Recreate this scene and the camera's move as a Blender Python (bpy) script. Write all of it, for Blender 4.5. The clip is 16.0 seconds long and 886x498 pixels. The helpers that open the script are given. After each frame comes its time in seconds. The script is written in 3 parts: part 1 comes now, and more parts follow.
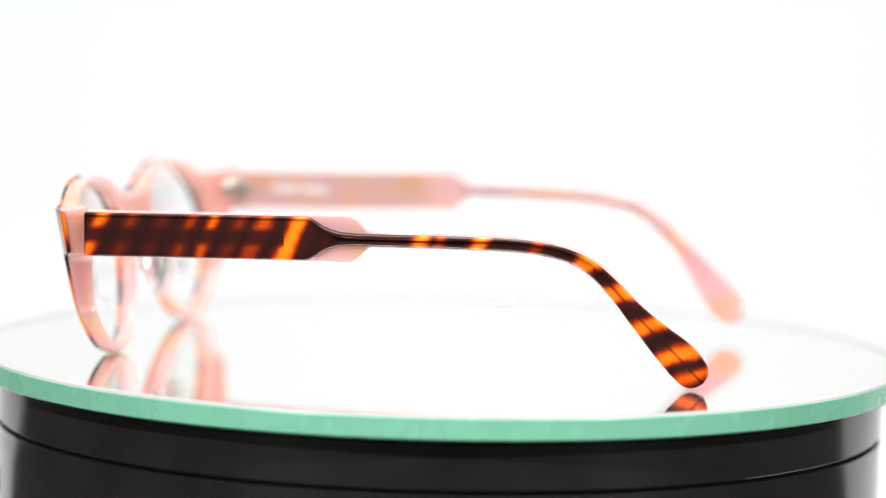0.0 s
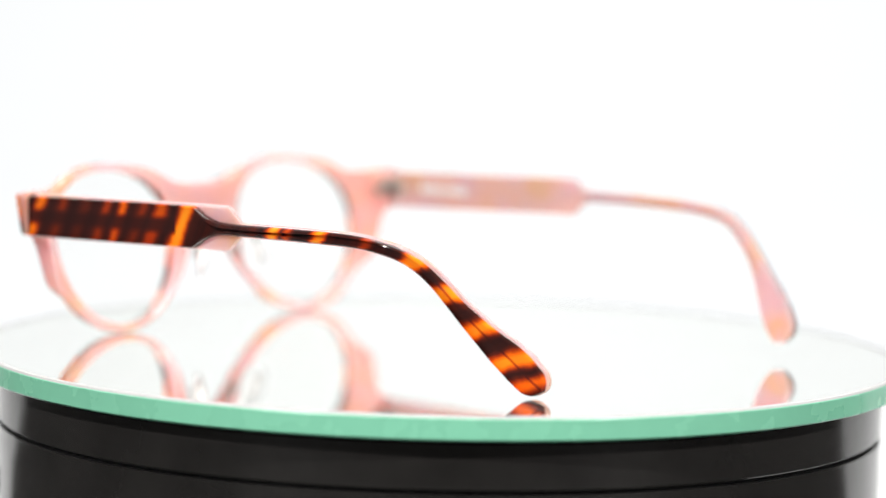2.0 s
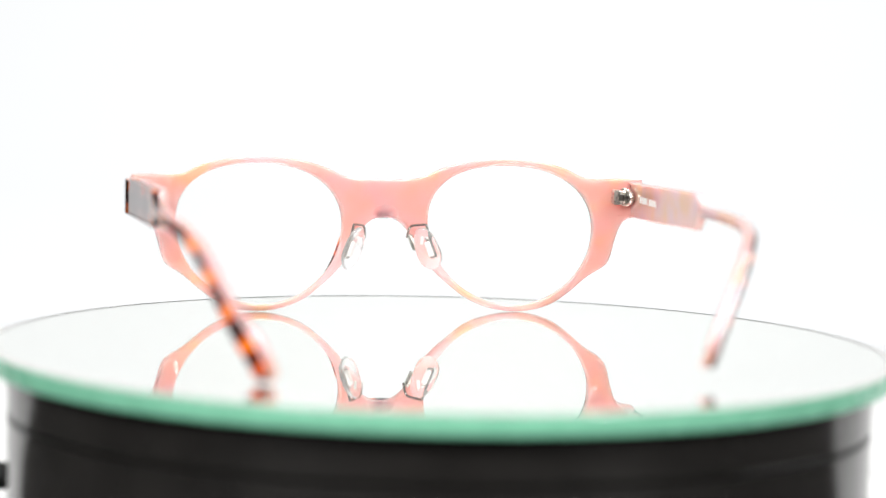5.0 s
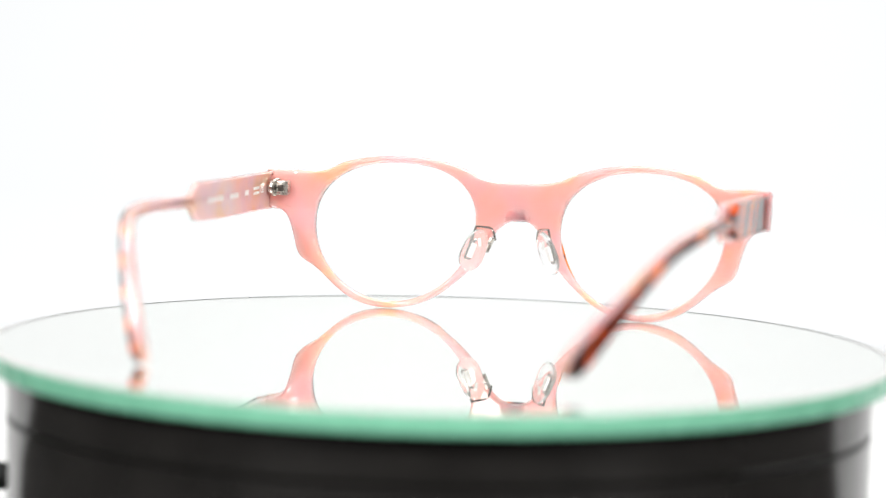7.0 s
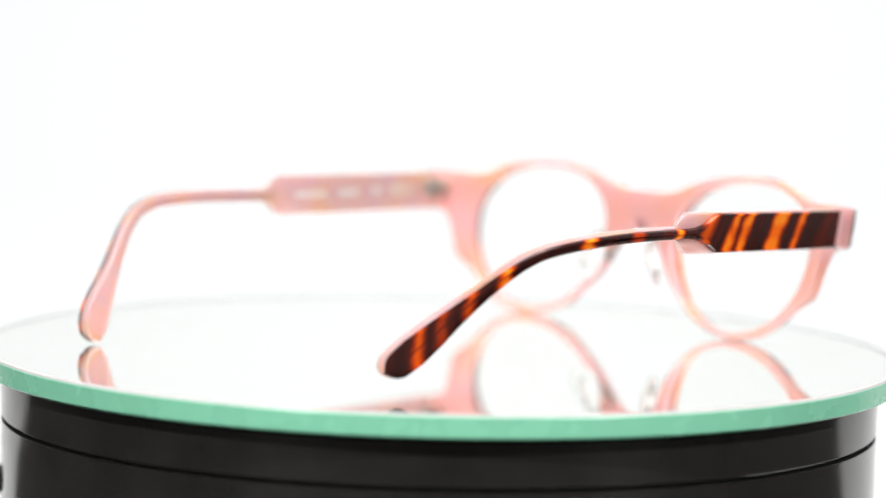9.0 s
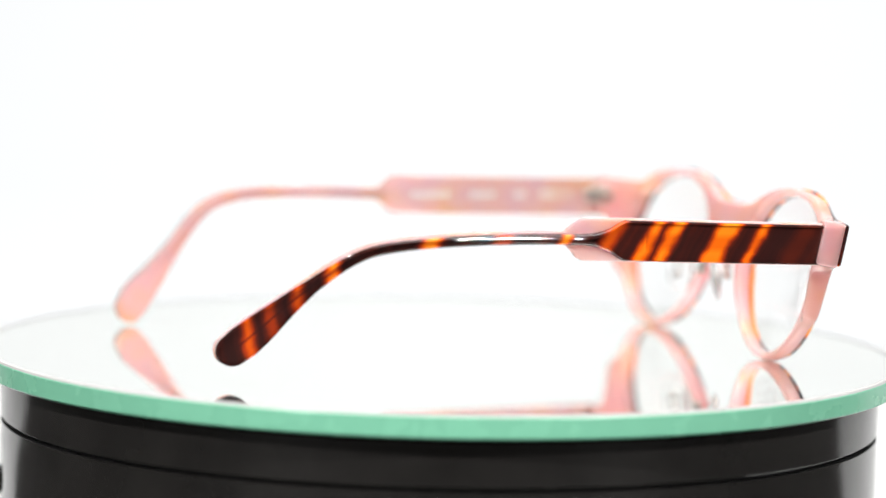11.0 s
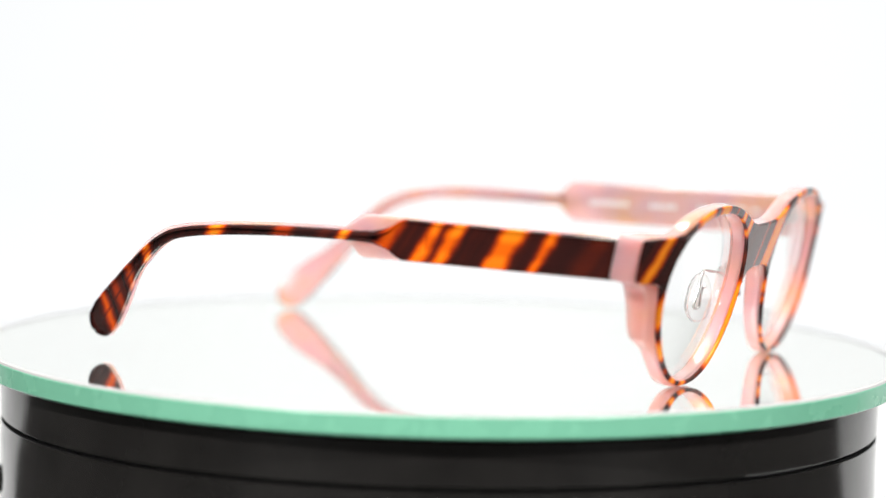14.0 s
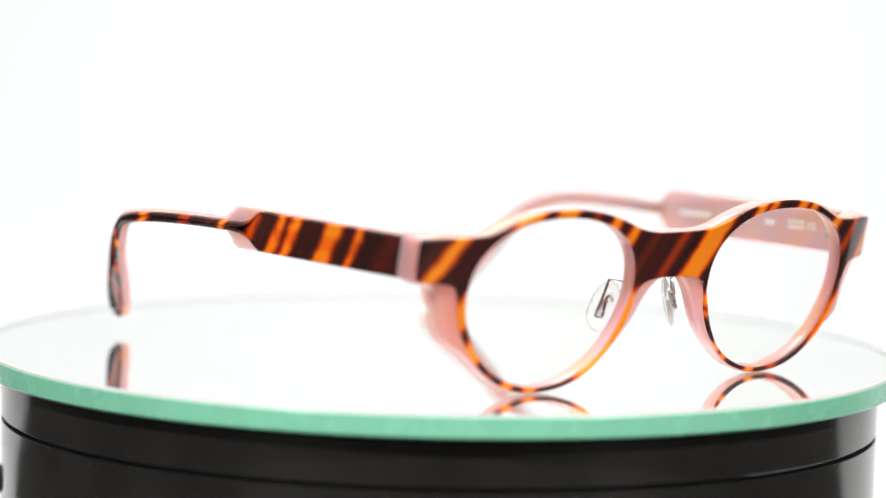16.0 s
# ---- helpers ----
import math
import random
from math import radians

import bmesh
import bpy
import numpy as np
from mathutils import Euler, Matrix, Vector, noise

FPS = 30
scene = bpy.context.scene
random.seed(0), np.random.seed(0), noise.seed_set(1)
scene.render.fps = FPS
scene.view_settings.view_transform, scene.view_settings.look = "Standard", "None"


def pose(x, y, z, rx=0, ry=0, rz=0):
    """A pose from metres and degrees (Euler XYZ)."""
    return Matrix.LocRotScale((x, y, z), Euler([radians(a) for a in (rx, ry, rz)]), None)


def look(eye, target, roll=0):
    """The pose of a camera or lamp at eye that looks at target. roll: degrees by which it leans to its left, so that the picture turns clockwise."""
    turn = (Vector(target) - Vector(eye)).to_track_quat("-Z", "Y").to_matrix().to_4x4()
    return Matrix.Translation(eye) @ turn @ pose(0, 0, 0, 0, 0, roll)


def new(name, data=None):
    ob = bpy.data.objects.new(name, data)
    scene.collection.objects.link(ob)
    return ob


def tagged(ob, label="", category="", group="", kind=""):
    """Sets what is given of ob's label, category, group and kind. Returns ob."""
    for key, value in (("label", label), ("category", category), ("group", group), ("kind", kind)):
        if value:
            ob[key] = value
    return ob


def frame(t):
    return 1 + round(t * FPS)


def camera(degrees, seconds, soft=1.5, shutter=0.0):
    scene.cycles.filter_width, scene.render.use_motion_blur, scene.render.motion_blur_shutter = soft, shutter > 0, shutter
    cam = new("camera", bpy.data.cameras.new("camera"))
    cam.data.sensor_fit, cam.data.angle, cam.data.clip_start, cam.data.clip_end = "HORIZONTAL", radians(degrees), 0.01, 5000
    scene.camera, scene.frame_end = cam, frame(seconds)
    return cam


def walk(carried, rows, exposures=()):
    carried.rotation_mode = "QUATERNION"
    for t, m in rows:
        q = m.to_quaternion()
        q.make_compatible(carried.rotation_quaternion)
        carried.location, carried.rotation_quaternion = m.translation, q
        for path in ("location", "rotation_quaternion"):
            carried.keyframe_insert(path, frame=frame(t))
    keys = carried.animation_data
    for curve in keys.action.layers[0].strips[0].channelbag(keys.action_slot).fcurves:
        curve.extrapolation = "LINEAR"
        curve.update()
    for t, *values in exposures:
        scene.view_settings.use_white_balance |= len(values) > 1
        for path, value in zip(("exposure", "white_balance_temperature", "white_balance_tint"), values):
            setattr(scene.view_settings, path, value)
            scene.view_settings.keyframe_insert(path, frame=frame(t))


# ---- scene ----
# A pair of spectacles turns on a round mirror that lies on a black turntable, before a white studio backdrop.
# World origin: the turntable's axis at the mirror's surface. Metres.
LENS = 16.86
SPIN = 13.769                     # degrees a second, clockwise seen from above
PITCH, LEAN = -5.416, 1.445
cam = camera(LENS, 16.0, soft=1.25)
AHEAD = Vector((0, math.cos(radians(PITCH)), math.sin(radians(PITCH))))


def eye_at(back):
    e = Vector((0, -0.702, 0.0899)) - AHEAD * back
    return look(e, e + AHEAD, LEAN)


# The lens draws back a little whenever it focuses on the far rims.
walk(cam, [(t, eye_at(b)) for t, b in ((0, 0), (2.0, 0), (3.2, 0), (3.32, 0.0160), (5.0, 0.0146), (7.0, 0.0140), (7.75, 0.0132),
                                        (8.05, 0.0075), (9.0, 0.0060), (12.0, 0.0052), (16.0, 0.0062))])
focus_mark = new("focus_mark")
cam.data.dof.use_dof = True
cam.data.dof.focus_object = focus_mark
cam.data.dof.aperture_fstop = 6.7

# ---------------------------------------------------------------- light
world = bpy.data.worlds.new("studio")
scene.world = world
world.use_nodes = True
bg = world.node_tree.nodes["Background"]
bg.inputs[0].default_value = (0.95, 0.97, 1.0, 1)
bg.inputs[1].default_value = 0.16


def studio_lamp(eye, target, size, watts, colour=(1, 0.995, 0.985)):
    d = bpy.data.lights.new("studio_lamp", "AREA")
    d.shape, d.size, d.energy, d.color = "DISK", size, watts, colour
    o = new("studio_lamp", d)
    o.matrix_world = look(eye, target)
    return o


studio_lamp((-0.55, -0.75, 0.62), (0, 0, 0.02), 0.032, 8.4)
studio_lamp((0.62, -0.70, 0.60), (0, 0, 0.02), 0.032, 7.2)
studio_lamp((0.05, 0.05, 0.95), (0, 0, 0), 0.7, 10.0)


# ---------------------------------------------------------------- materials
def material(name):
    m = bpy.data.materials.new(name)
    m.use_nodes = True
    nt = m.node_tree
    nt.nodes.clear()
    out = nt.nodes.new("ShaderNodeOutputMaterial")
    return m, nt, out


def node(nt, kind, **inputs):
    n = nt.nodes.new(kind)
    for k, v in inputs.items():
        k = int(k[1:]) if k[0] == "i" and k[1:].isdigit() else k.replace("_", " ")
        n.inputs[k].default_value = v
    return n


def maths(nt, op, a, b=None, c=None):
    n = nt.nodes.new("ShaderNodeMath")
    n.operation = op
    for i, v in enumerate((a, b, c)):
        if v is None:
            continue
        if isinstance(v, (int, float)):
            n.inputs[i].default_value = v
        else:
            nt.links.new(v, n.inputs[i])
    return n.outputs[0]


def ramp(nt, fac, stops):
    n = nt.nodes.new("ShaderNodeValToRGB")
    e = n.color_ramp.elements
    while len(e) < len(stops):
        e.new(0.5)
    for el, (p, c) in zip(e, stops):
        el.position, el.color = p, (*c, 1)
    nt.links.new(fac, n.inputs[0])
    return n.outputs[0]


def plain(name, colour, rough=0.3, metal=0.0, coat=0.0, grain=0.0, scale=400.0):
    m, nt, out = material(name)
    b = node(nt, "ShaderNodeBsdfPrincipled", Base_Color=(*colour, 1), Roughness=rough, Metallic=metal, Coat_Weight=coat, Coat_Roughness=0.05)
    if grain:
        g = nt.nodes.new("ShaderNodeNewGeometry")
        n = node(nt, "ShaderNodeTexNoise", Scale=scale, Detail=4.0)
        nt.links.new(g.outputs["Position"], n.inputs["Vector"])
        lo = [max(0.0, c * (1 - grain)) for c in colour]
        hi = [min(1.0, c * (1 + grain)) for c in colour]
        nt.links.new(ramp(nt, n.outputs[0], [(0.3, lo), (0.7, hi)]), b.inputs["Base Color"])
        r = node(nt, "ShaderNodeMapRange", i1=0.3, i2=0.7, i3=rough * 0.7, i4=rough * 1.4)
        nt.links.new(n.outputs[0], r.inputs[0])
        nt.links.new(r.outputs[0], b.inputs["Roughness"])
    nt.links.new(b.outputs[0], out.inputs[0])
    return m


def tortoise(name, bands, along, across, slant, centre=0.0, core=0.0):
    """Dark brown acetate with amber bands: (middle, half width, strength), in millimetres along a slanted axis."""
    m, nt, out = material(name)

    def read(what):
        a = nt.nodes.new("ShaderNodeAttribute")
        a.attribute_name = what
        return a.outputs["Fac"]
    u = maths(nt, "MULTIPLY_ADD", maths(nt, "SUBTRACT", read(across), centre), slant, read(along))
    tex = nt.nodes.new("ShaderNodeTexCoord")
    n1 = node(nt, "ShaderNodeTexNoise", Scale=160.0, Detail=2.0)
    n2 = node(nt, "ShaderNodeTexNoise", Scale=900.0, Detail=3.0)
    n3 = node(nt, "ShaderNodeTexNoise", Scale=90.0, Detail=2.0)
    for n in (n1, n2, n3):
        nt.links.new(tex.outputs["Object"], n.inputs["Vector"])
    u = maths(nt, "MULTIPLY_ADD", maths(nt, "SUBTRACT", n1.outputs[0], 0.5), 2.3, u)
    u = maths(nt, "MULTIPLY_ADD", maths(nt, "SUBTRACT", n2.outputs[0], 0.5), 0.55, u)
    streak = node(nt, "ShaderNodeTexNoise", Scale=0.2, Detail=3.0)
    streak.noise_dimensions = "1D"
    nt.links.new(u, streak.inputs["W"])
    fac = maths(nt, "MULTIPLY", maths(nt, "SUBTRACT", streak.outputs[0], 0.42), 0.7)
    fac = maths(nt, "MULTIPLY", fac, n3.outputs[0])
    for mid, half, strength, *span in bands:
        d = maths(nt, "ABSOLUTE", maths(nt, "SUBTRACT", u, mid))
        r = node(nt, "ShaderNodeMapRange", i1=half + 1.6, i2=max(half - 1.6, 0.0), i3=0.0, i4=strength)
        r.interpolation_type = "SMOOTHSTEP"
        nt.links.new(d, r.inputs[0])
        band = r.outputs[0]
        if span:
            q = node(nt, "ShaderNodeMapRange", i1=span[0], i2=span[1], i3=0.0, i4=1.0)
            nt.links.new(read(across), q.inputs[0])
            band = maths(nt, "MULTIPLY", band, q.outputs[0])
        fac = maths(nt, "MAXIMUM", fac, band)
    if core:
        d = maths(nt, "ABSOLUTE", read(across))
        r = node(nt, "ShaderNodeMapRange", i1=2.3, i2=0.9, i3=1.0, i4=1.0 - core)
        nt.links.new(d, r.inputs[0])
        wide = maths(nt, "LESS_THAN", read(along), 44.0)
        k = maths(nt, "MULTIPLY_ADD", maths(nt, "SUBTRACT", r.outputs[0], 1.0), wide, 1.0)
        w = node(nt, "ShaderNodeMapRange", i1=0.35, i2=0.2, i3=1.0, i4=0.6)
        nt.links.new(d, w.inputs[0])
        tail = maths(nt, "GREATER_THAN", read(along), 112.0)
        k2 = maths(nt, "MULTIPLY_ADD", maths(nt, "SUBTRACT", w.outputs[0], 1.0), tail, 1.0)
        # the lower half of the wide part is darker tortoiseshell
        half = node(nt, "ShaderNodeMapRange", i1=-0.5, i2=-2.0, i3=0.0, i4=-0.28 * core)
        nt.links.new(read(across), half.inputs[0])
        near = maths(nt, "MULTIPLY", maths(nt, "LESS_THAN", read(along), 40.0), maths(nt, "GREATER_THAN", read(along), 5.0))
        k3 = maths(nt, "MULTIPLY_ADD", half.outputs[0], near, 1.0)
        fac = maths(nt, "MULTIPLY", maths(nt, "MULTIPLY", maths(nt, "MULTIPLY", fac, k), k2), k3)
    col = ramp(nt, fac, [(0.0, (0.032, 0.010, 0.009)), (0.22, (0.115, 0.016, 0.008)), (0.45, (0.42, 0.038, 0.006)), (0.72, (0.93, 0.14, 0.004)),
                         (1.0, (1.0, 0.32, 0.014))])
    b = node(nt, "ShaderNodeBsdfPrincipled", Roughness=0.03, Specular_IOR_Level=0.45)
    nt.links.new(col, b.inputs["Base Color"])
    nt.links.new(b.outputs[0], out.inputs[0])
    return m


def pink_acetate(name, stops, depth, gloss, rough, cloud=75.0):
    m, nt, out = material(name)
    tex = nt.nodes.new("ShaderNodeTexCoord")
    n = node(nt, "ShaderNodeTexNoise", Scale=cloud, Detail=2.0)
    nt.links.new(tex.outputs["Object"], n.inputs["Vector"])
    col = ramp(nt, n.outputs[0], stops)
    b = node(nt, "ShaderNodeBsdfPrincipled", Roughness=rough, IOR=1.49, Subsurface_Weight=1.0, Subsurface_Scale=depth, Transmission_Weight=0.10,
             Specular_IOR_Level=0.5 * gloss, Coat_Weight=0.5 * gloss, Coat_Roughness=0.02)
    b.inputs["Subsurface Radius"].default_value = (1.0, 0.80, 0.79)
    nt.links.new(col, b.inputs["Base Color"])
    nt.links.new(b.outputs[0], out.inputs[0])
    return m


def clear(name, tint, gloss=1.0, rough=0.0, power=5.0, least=0.02):
    """Thin clear plastic: lets all through and mirrors by its angle."""
    m, nt, out = material(name)
    t = node(nt, "ShaderNodeBsdfTransparent", Color=(*tint, 1))
    g = node(nt, "ShaderNodeBsdfGlossy", Color=(1, 1, 1, 1), Roughness=rough)
    f = nt.nodes.new("ShaderNodeLayerWeight")
    mix = nt.nodes.new("ShaderNodeMixShader")
    k = maths(nt, "MULTIPLY_ADD", maths(nt, "POWER", f.outputs["Facing"], power), 0.9 * gloss, least)
    nt.links.new(k, mix.inputs[0])
    nt.links.new(t.outputs[0], mix.inputs[1])
    nt.links.new(g.outputs[0], mix.inputs[2])
    nt.links.new(mix.outputs[0], out.inputs[0])
    return m


def silicone():
    m, nt, out = material("clear silicone")
    b = node(nt, "ShaderNodeBsdfPrincipled", Base_Color=(0.97, 0.97, 0.97, 1), Roughness=0.02, IOR=1.24, Transmission_Weight=0.88)
    nt.links.new(b.outputs[0], out.inputs[0])
    return m


def mirror_silver():
    m, nt, out = material("silvered glass")
    g = node(nt, "ShaderNodeBsdfGlossy", Color=(0.955, 0.964, 0.948, 1), Roughness=0.0)
    d = node(nt, "ShaderNodeBsdfDiffuse", Color=(0.82, 0.84, 0.82, 1))
    # painted haze: a thin uneven diffuse veil that washes out the reflections
    tex = nt.nodes.new("ShaderNodeTexCoord")
    n = node(nt, "ShaderNodeTexNoise", Scale=35.0, Detail=5.0)
    nt.links.new(tex.outputs["Object"], n.inputs["Vector"])
    mix = nt.nodes.new("ShaderNodeMixShader")
    nt.links.new(maths(nt, "MULTIPLY_ADD", n.outputs[0], 0.02, 0.02), mix.inputs[0])
    nt.links.new(g.outputs[0], mix.inputs[1])
    nt.links.new(d.outputs[0], mix.inputs[2])
    nt.links.new(mix.outputs[0], out.inputs[0])
    return m


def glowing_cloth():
    """White cloth that glows: evenly in its middle, a little less towards the sides."""
    m, nt, out = material("glowing white cloth")
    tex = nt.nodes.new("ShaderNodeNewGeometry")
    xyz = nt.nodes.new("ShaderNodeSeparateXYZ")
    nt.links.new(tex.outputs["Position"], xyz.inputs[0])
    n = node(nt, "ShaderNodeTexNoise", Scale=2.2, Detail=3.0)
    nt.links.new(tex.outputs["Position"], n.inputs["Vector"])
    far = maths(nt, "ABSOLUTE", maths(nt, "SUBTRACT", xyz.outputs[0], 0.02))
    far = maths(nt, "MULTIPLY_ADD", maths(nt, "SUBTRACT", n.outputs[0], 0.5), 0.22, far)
    # uneven lamplight on the cloth, put into its emission
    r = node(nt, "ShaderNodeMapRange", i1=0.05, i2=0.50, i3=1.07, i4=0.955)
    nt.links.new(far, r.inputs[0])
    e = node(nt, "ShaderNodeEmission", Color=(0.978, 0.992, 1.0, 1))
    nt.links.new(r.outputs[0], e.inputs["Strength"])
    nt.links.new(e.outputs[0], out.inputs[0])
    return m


PINK = pink_acetate("milky pink acetate", [(0.32, (0.90, 0.39, 0.405)), (0.47, (0.945, 0.39, 0.36)), (0.58, (0.96, 0.38, 0.325)), (0.69, (0.965, 0.385, 0.26))], 0.0105, 0.65, 0.06)
PINK_INNER = pink_acetate("clouded pink acetate", [(0.36, (0.87, 0.41, 0.43)), (0.46, (0.92, 0.42, 0.395)), (0.55, (0.95, 0.41, 0.355)), (0.65, (0.965, 0.40, 0.27))], 0.0065, 0.45, 0.11, 105.0)
FACE_BANDS = [(64.2, 1.8, 1), (50.7, 3.2, 0.95), (41.5, 3.0, 1), (26, 1.8, 1), (19, 1.8, 0.95), (5.5, 2.8, 0.95, 24, 20), (2.5, 1.6, 0.4, 20, 24), (11, 1.2, 0.22),
              (-7, 3.6, 0.9), (-17.5, 1.6, 1), (-21, 1.0, 0.8), (-31, 1.9, 0.9), (-35.5, 1.6, 0.9), (-47.5, 1.6, 1), (-55, 1.5, 0.5), (-65.3, 2.3, 0.85), (33, 1.2, 0.4)]
LEFT_BANDS = [(2.0, 1.5, 0.85), (9.0, 1.2, 0.34), (15.6, 1.4, 0.2), (22.2, 1.2, 0.45), (27.1, 1.0, 0.75), (32.7, 1.4, 0.34), (38.2, 2.0, 0.58), (45.7, 1.9, 1), (74.3, 1.7, 1),
              (78.3, 0.9, 0.5), (87.1, 1.7, 1), (99.4, 1.0, 0.45), (110, 2.3, 0.95), (119.5, 2.2, 1), (129, 1.9, 0.95), (138, 2.0, 0.9), (144.5, 1.3, 0.7)]
RIGHT_BANDS = [(52.8, 1.8, 0.6), (43.2, 1.6, 0.9), (38.5, 1.7, 0.95), (25.8, 2.7, 0.95), (17.1, 1.0, 0.85), (6.5, 2.4, 0.17), (94, 1.9, 1), (77.6, 2.2, 0.45), (63.3, 1.0, 0.95),
               (115.5, 1.6, 0.95), (124, 1.6, 0.55), (131, 1.3, 0.4), (137, 1.5, 0.6)]
FACE = tortoise("tortoiseshell face", FACE_BANDS, "along", "across", 0.65, 30.0)
SHELL_LEFT = tortoise("tortoiseshell left", LEFT_BANDS, "along", "across", -0.44, core=0.88)
SHELL_RIGHT = tortoise("tortoiseshell right", RIGHT_BANDS, "along", "across", 0.58, core=0.22)
CLEAR_LENS = clear("clear lens", (0.997, 0.997, 0.993), 1.7, power=6.5, least=0.006)
CLEAR_PAD = silicone()
STEEL = plain("polished steel", (0.66, 0.63, 0.58), 0.28, 1.0, grain=0.15, scale=1500)
SATIN_STEEL = plain("satin steel", (0.80, 0.79, 0.77), 0.45, 0.4, grain=0.06, scale=1500)
WIRE_STEEL = plain("steel wire", (0.50, 0.48, 0.46), 0.16, 1.0)
# near-black that stands for the shade inside the hinge openings
HOLE_SHADE = plain("hole shade", (0.10, 0.09, 0.08), 0.35, 0.8)
WHITE_INK = plain("white ink", (0.90, 0.88, 0.87), 0.5)
MIRROR = mirror_silver()
CLEAR_GLASS = clear("clear glass", (1.0, 1.0, 0.995), 0.35)
GREEN_EDGE = plain("green glass edge", (0.27, 0.71, 0.48), 0.25, grain=0.03, scale=120)
GREY_EDGE = plain("ground glass rim", (0.54, 0.53, 0.52), 0.4)
BLACK_GLOSS = plain("glossy black plastic", (0.019, 0.0175, 0.0165), 0.13, grain=0.25, scale=60)
BLACK_MATT = plain("black plastic", (0.004, 0.004, 0.004), 0.6)
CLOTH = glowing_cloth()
PAPER = plain("white paper", (0.80, 0.80, 0.80), 0.7, grain=0.02, scale=200)
WALL_PAINT = plain("grey wall paint", (0.74, 0.74, 0.72), 0.8, grain=0.04, scale=3)
FLOOR_GREY = plain("grey floor", (0.42, 0.42, 0.40), 0.6, grain=0.12, scale=8)
TABLE_DARK = plain("dark table", (0.032, 0.030, 0.029), 0.45, grain=0.3, scale=30)


# ---------------------------------------------------------------- helpers for meshes
def mesh_object(name, mesh, mat, parent=None, label=""):
    o = new(name, mesh)
    for m in (mat if isinstance(mat, (list, tuple)) else [mat]):
        mesh.materials.append(m)
    o.parent = parent
    if label:
        tagged(o, label)
    return o


def part(name, bm, mat, parent=None, label="", smooth=True, angle=35):
    me = bpy.data.meshes.new(name)
    bm.normal_update()
    bm.to_mesh(me)
    bm.free()
    if smooth:
        me.shade_smooth()
        me.set_sharp_from_angle(angle=radians(angle))
    return mesh_object(name, me, mat, parent, label)


def chaikin(pts, times=2):
    for _ in range(times):
        q = []
        for a, b in zip(pts, pts[1:] + pts[:1]):
            q += [(a[0] * 0.75 + b[0] * 0.25, a[1] * 0.75 + b[1] * 0.25), (a[0] * 0.25 + b[0] * 0.75, a[1] * 0.25 + b[1] * 0.75)]
        pts = q
    return pts


def slab(loops, thick, edge):
    """A flat slab with holes and rounded edges, from closed loops in the xy plane, z from 0 to thick. Returns a mesh."""
    cu = bpy.data.curves.new("outline", "CURVE")
    cu.dimensions, cu.fill_mode = "2D", "BOTH"
    cu.extrude, cu.bevel_depth, cu.bevel_resolution, cu.offset = thick / 2 - edge, edge, 2, -edge
    for loop in loops:
        s = cu.splines.new("POLY")
        s.points.add(len(loop) - 1)
        for p, (x, y) in zip(s.points, loop):
            p.co = (x, y, 0, 1)
        s.use_cyclic_u = True
    ob = new("outline", cu)
    dg = bpy.context.evaluated_depsgraph_get()
    me = bpy.data.meshes.new_from_object(ob.evaluated_get(dg))
    bpy.data.objects.remove(ob)
    bpy.data.curves.remove(cu)
    bm = bmesh.new()
    bm.from_mesh(me)
    bpy.data.meshes.remove(me)
    bmesh.ops.remove_doubles(bm, verts=bm.verts, dist=1e-7)
    for v in bm.verts:
        v.co.z += thick / 2
    return bm


def lathe(profile, steps, mats=None):
    """Turns a profile of (radius, z) round the z axis."""
    bm = bmesh.new()
    rings = []
    for r, z in profile:
        if r < 1e-9:
            rings.append([bm.verts.new((0, 0, z))])
        else:
            rings.append([bm.verts.new((r * math.cos(2 * math.pi * i / steps), r * math.sin(2 * math.pi * i / steps), z)) for i in range(steps)])
    for k, (a, b) in enumerate(zip(rings, rings[1:])):
        for i in range(steps):
            j = (i + 1) % steps
            if len(a) == 1:
                f = bm.faces.new((a[0], b[i], b[j]))
            elif len(b) == 1:
                f = bm.faces.new((a[j], a[i], b[0]))
            else:
                f = bm.faces.new((a[j], a[i], b[i], b[j]))
            if mats:
                f.material_index = mats[k]
    bmesh.ops.recalc_face_normals(bm, faces=bm.faces)
    return bm


def wire(points, radius, sides=10):
    """A round wire through points, smoothed."""
    P = [Vector(p) for p in points]
    path = []
    for i in range(len(P) - 1):
        a, b, c, d = P[max(i - 1, 0)], P[i], P[i + 1], P[min(i + 2, len(P) - 1)]
        for s in range(6):
            t = s / 6
            path.append(0.5 * (2 * b + (c - a) * t + (2 * a - 5 * b + 4 * c - d) * t * t + (3 * b - a - 3 * c + d) * t ** 3))
    path.append(P[-1])
    bm = bmesh.new()
    rings, up = [], Vector((0.3, 0.5, 0.81))
    for i, p in enumerate(path):
        t = (path[min(i + 1, len(path) - 1)] - path[max(i - 1, 0)]).normalized()
        n = up.cross(t).normalized()
        b = t.cross(n)
        rings.append([bm.verts.new(p + (n * math.cos(2 * math.pi * k / sides) + b * math.sin(2 * math.pi * k / sides)) * radius) for k in range(sides)])
    for a, b in zip(rings, rings[1:]):
        for k in range(sides):
            bm.faces.new((a[k], a[(k + 1) % sides], b[(k + 1) % sides], b[k]))
    bm.faces.new(rings[0][::-1])
    bm.faces.new(rings[-1])
    bmesh.ops.recalc_face_normals(bm, faces=bm.faces)
    return bm


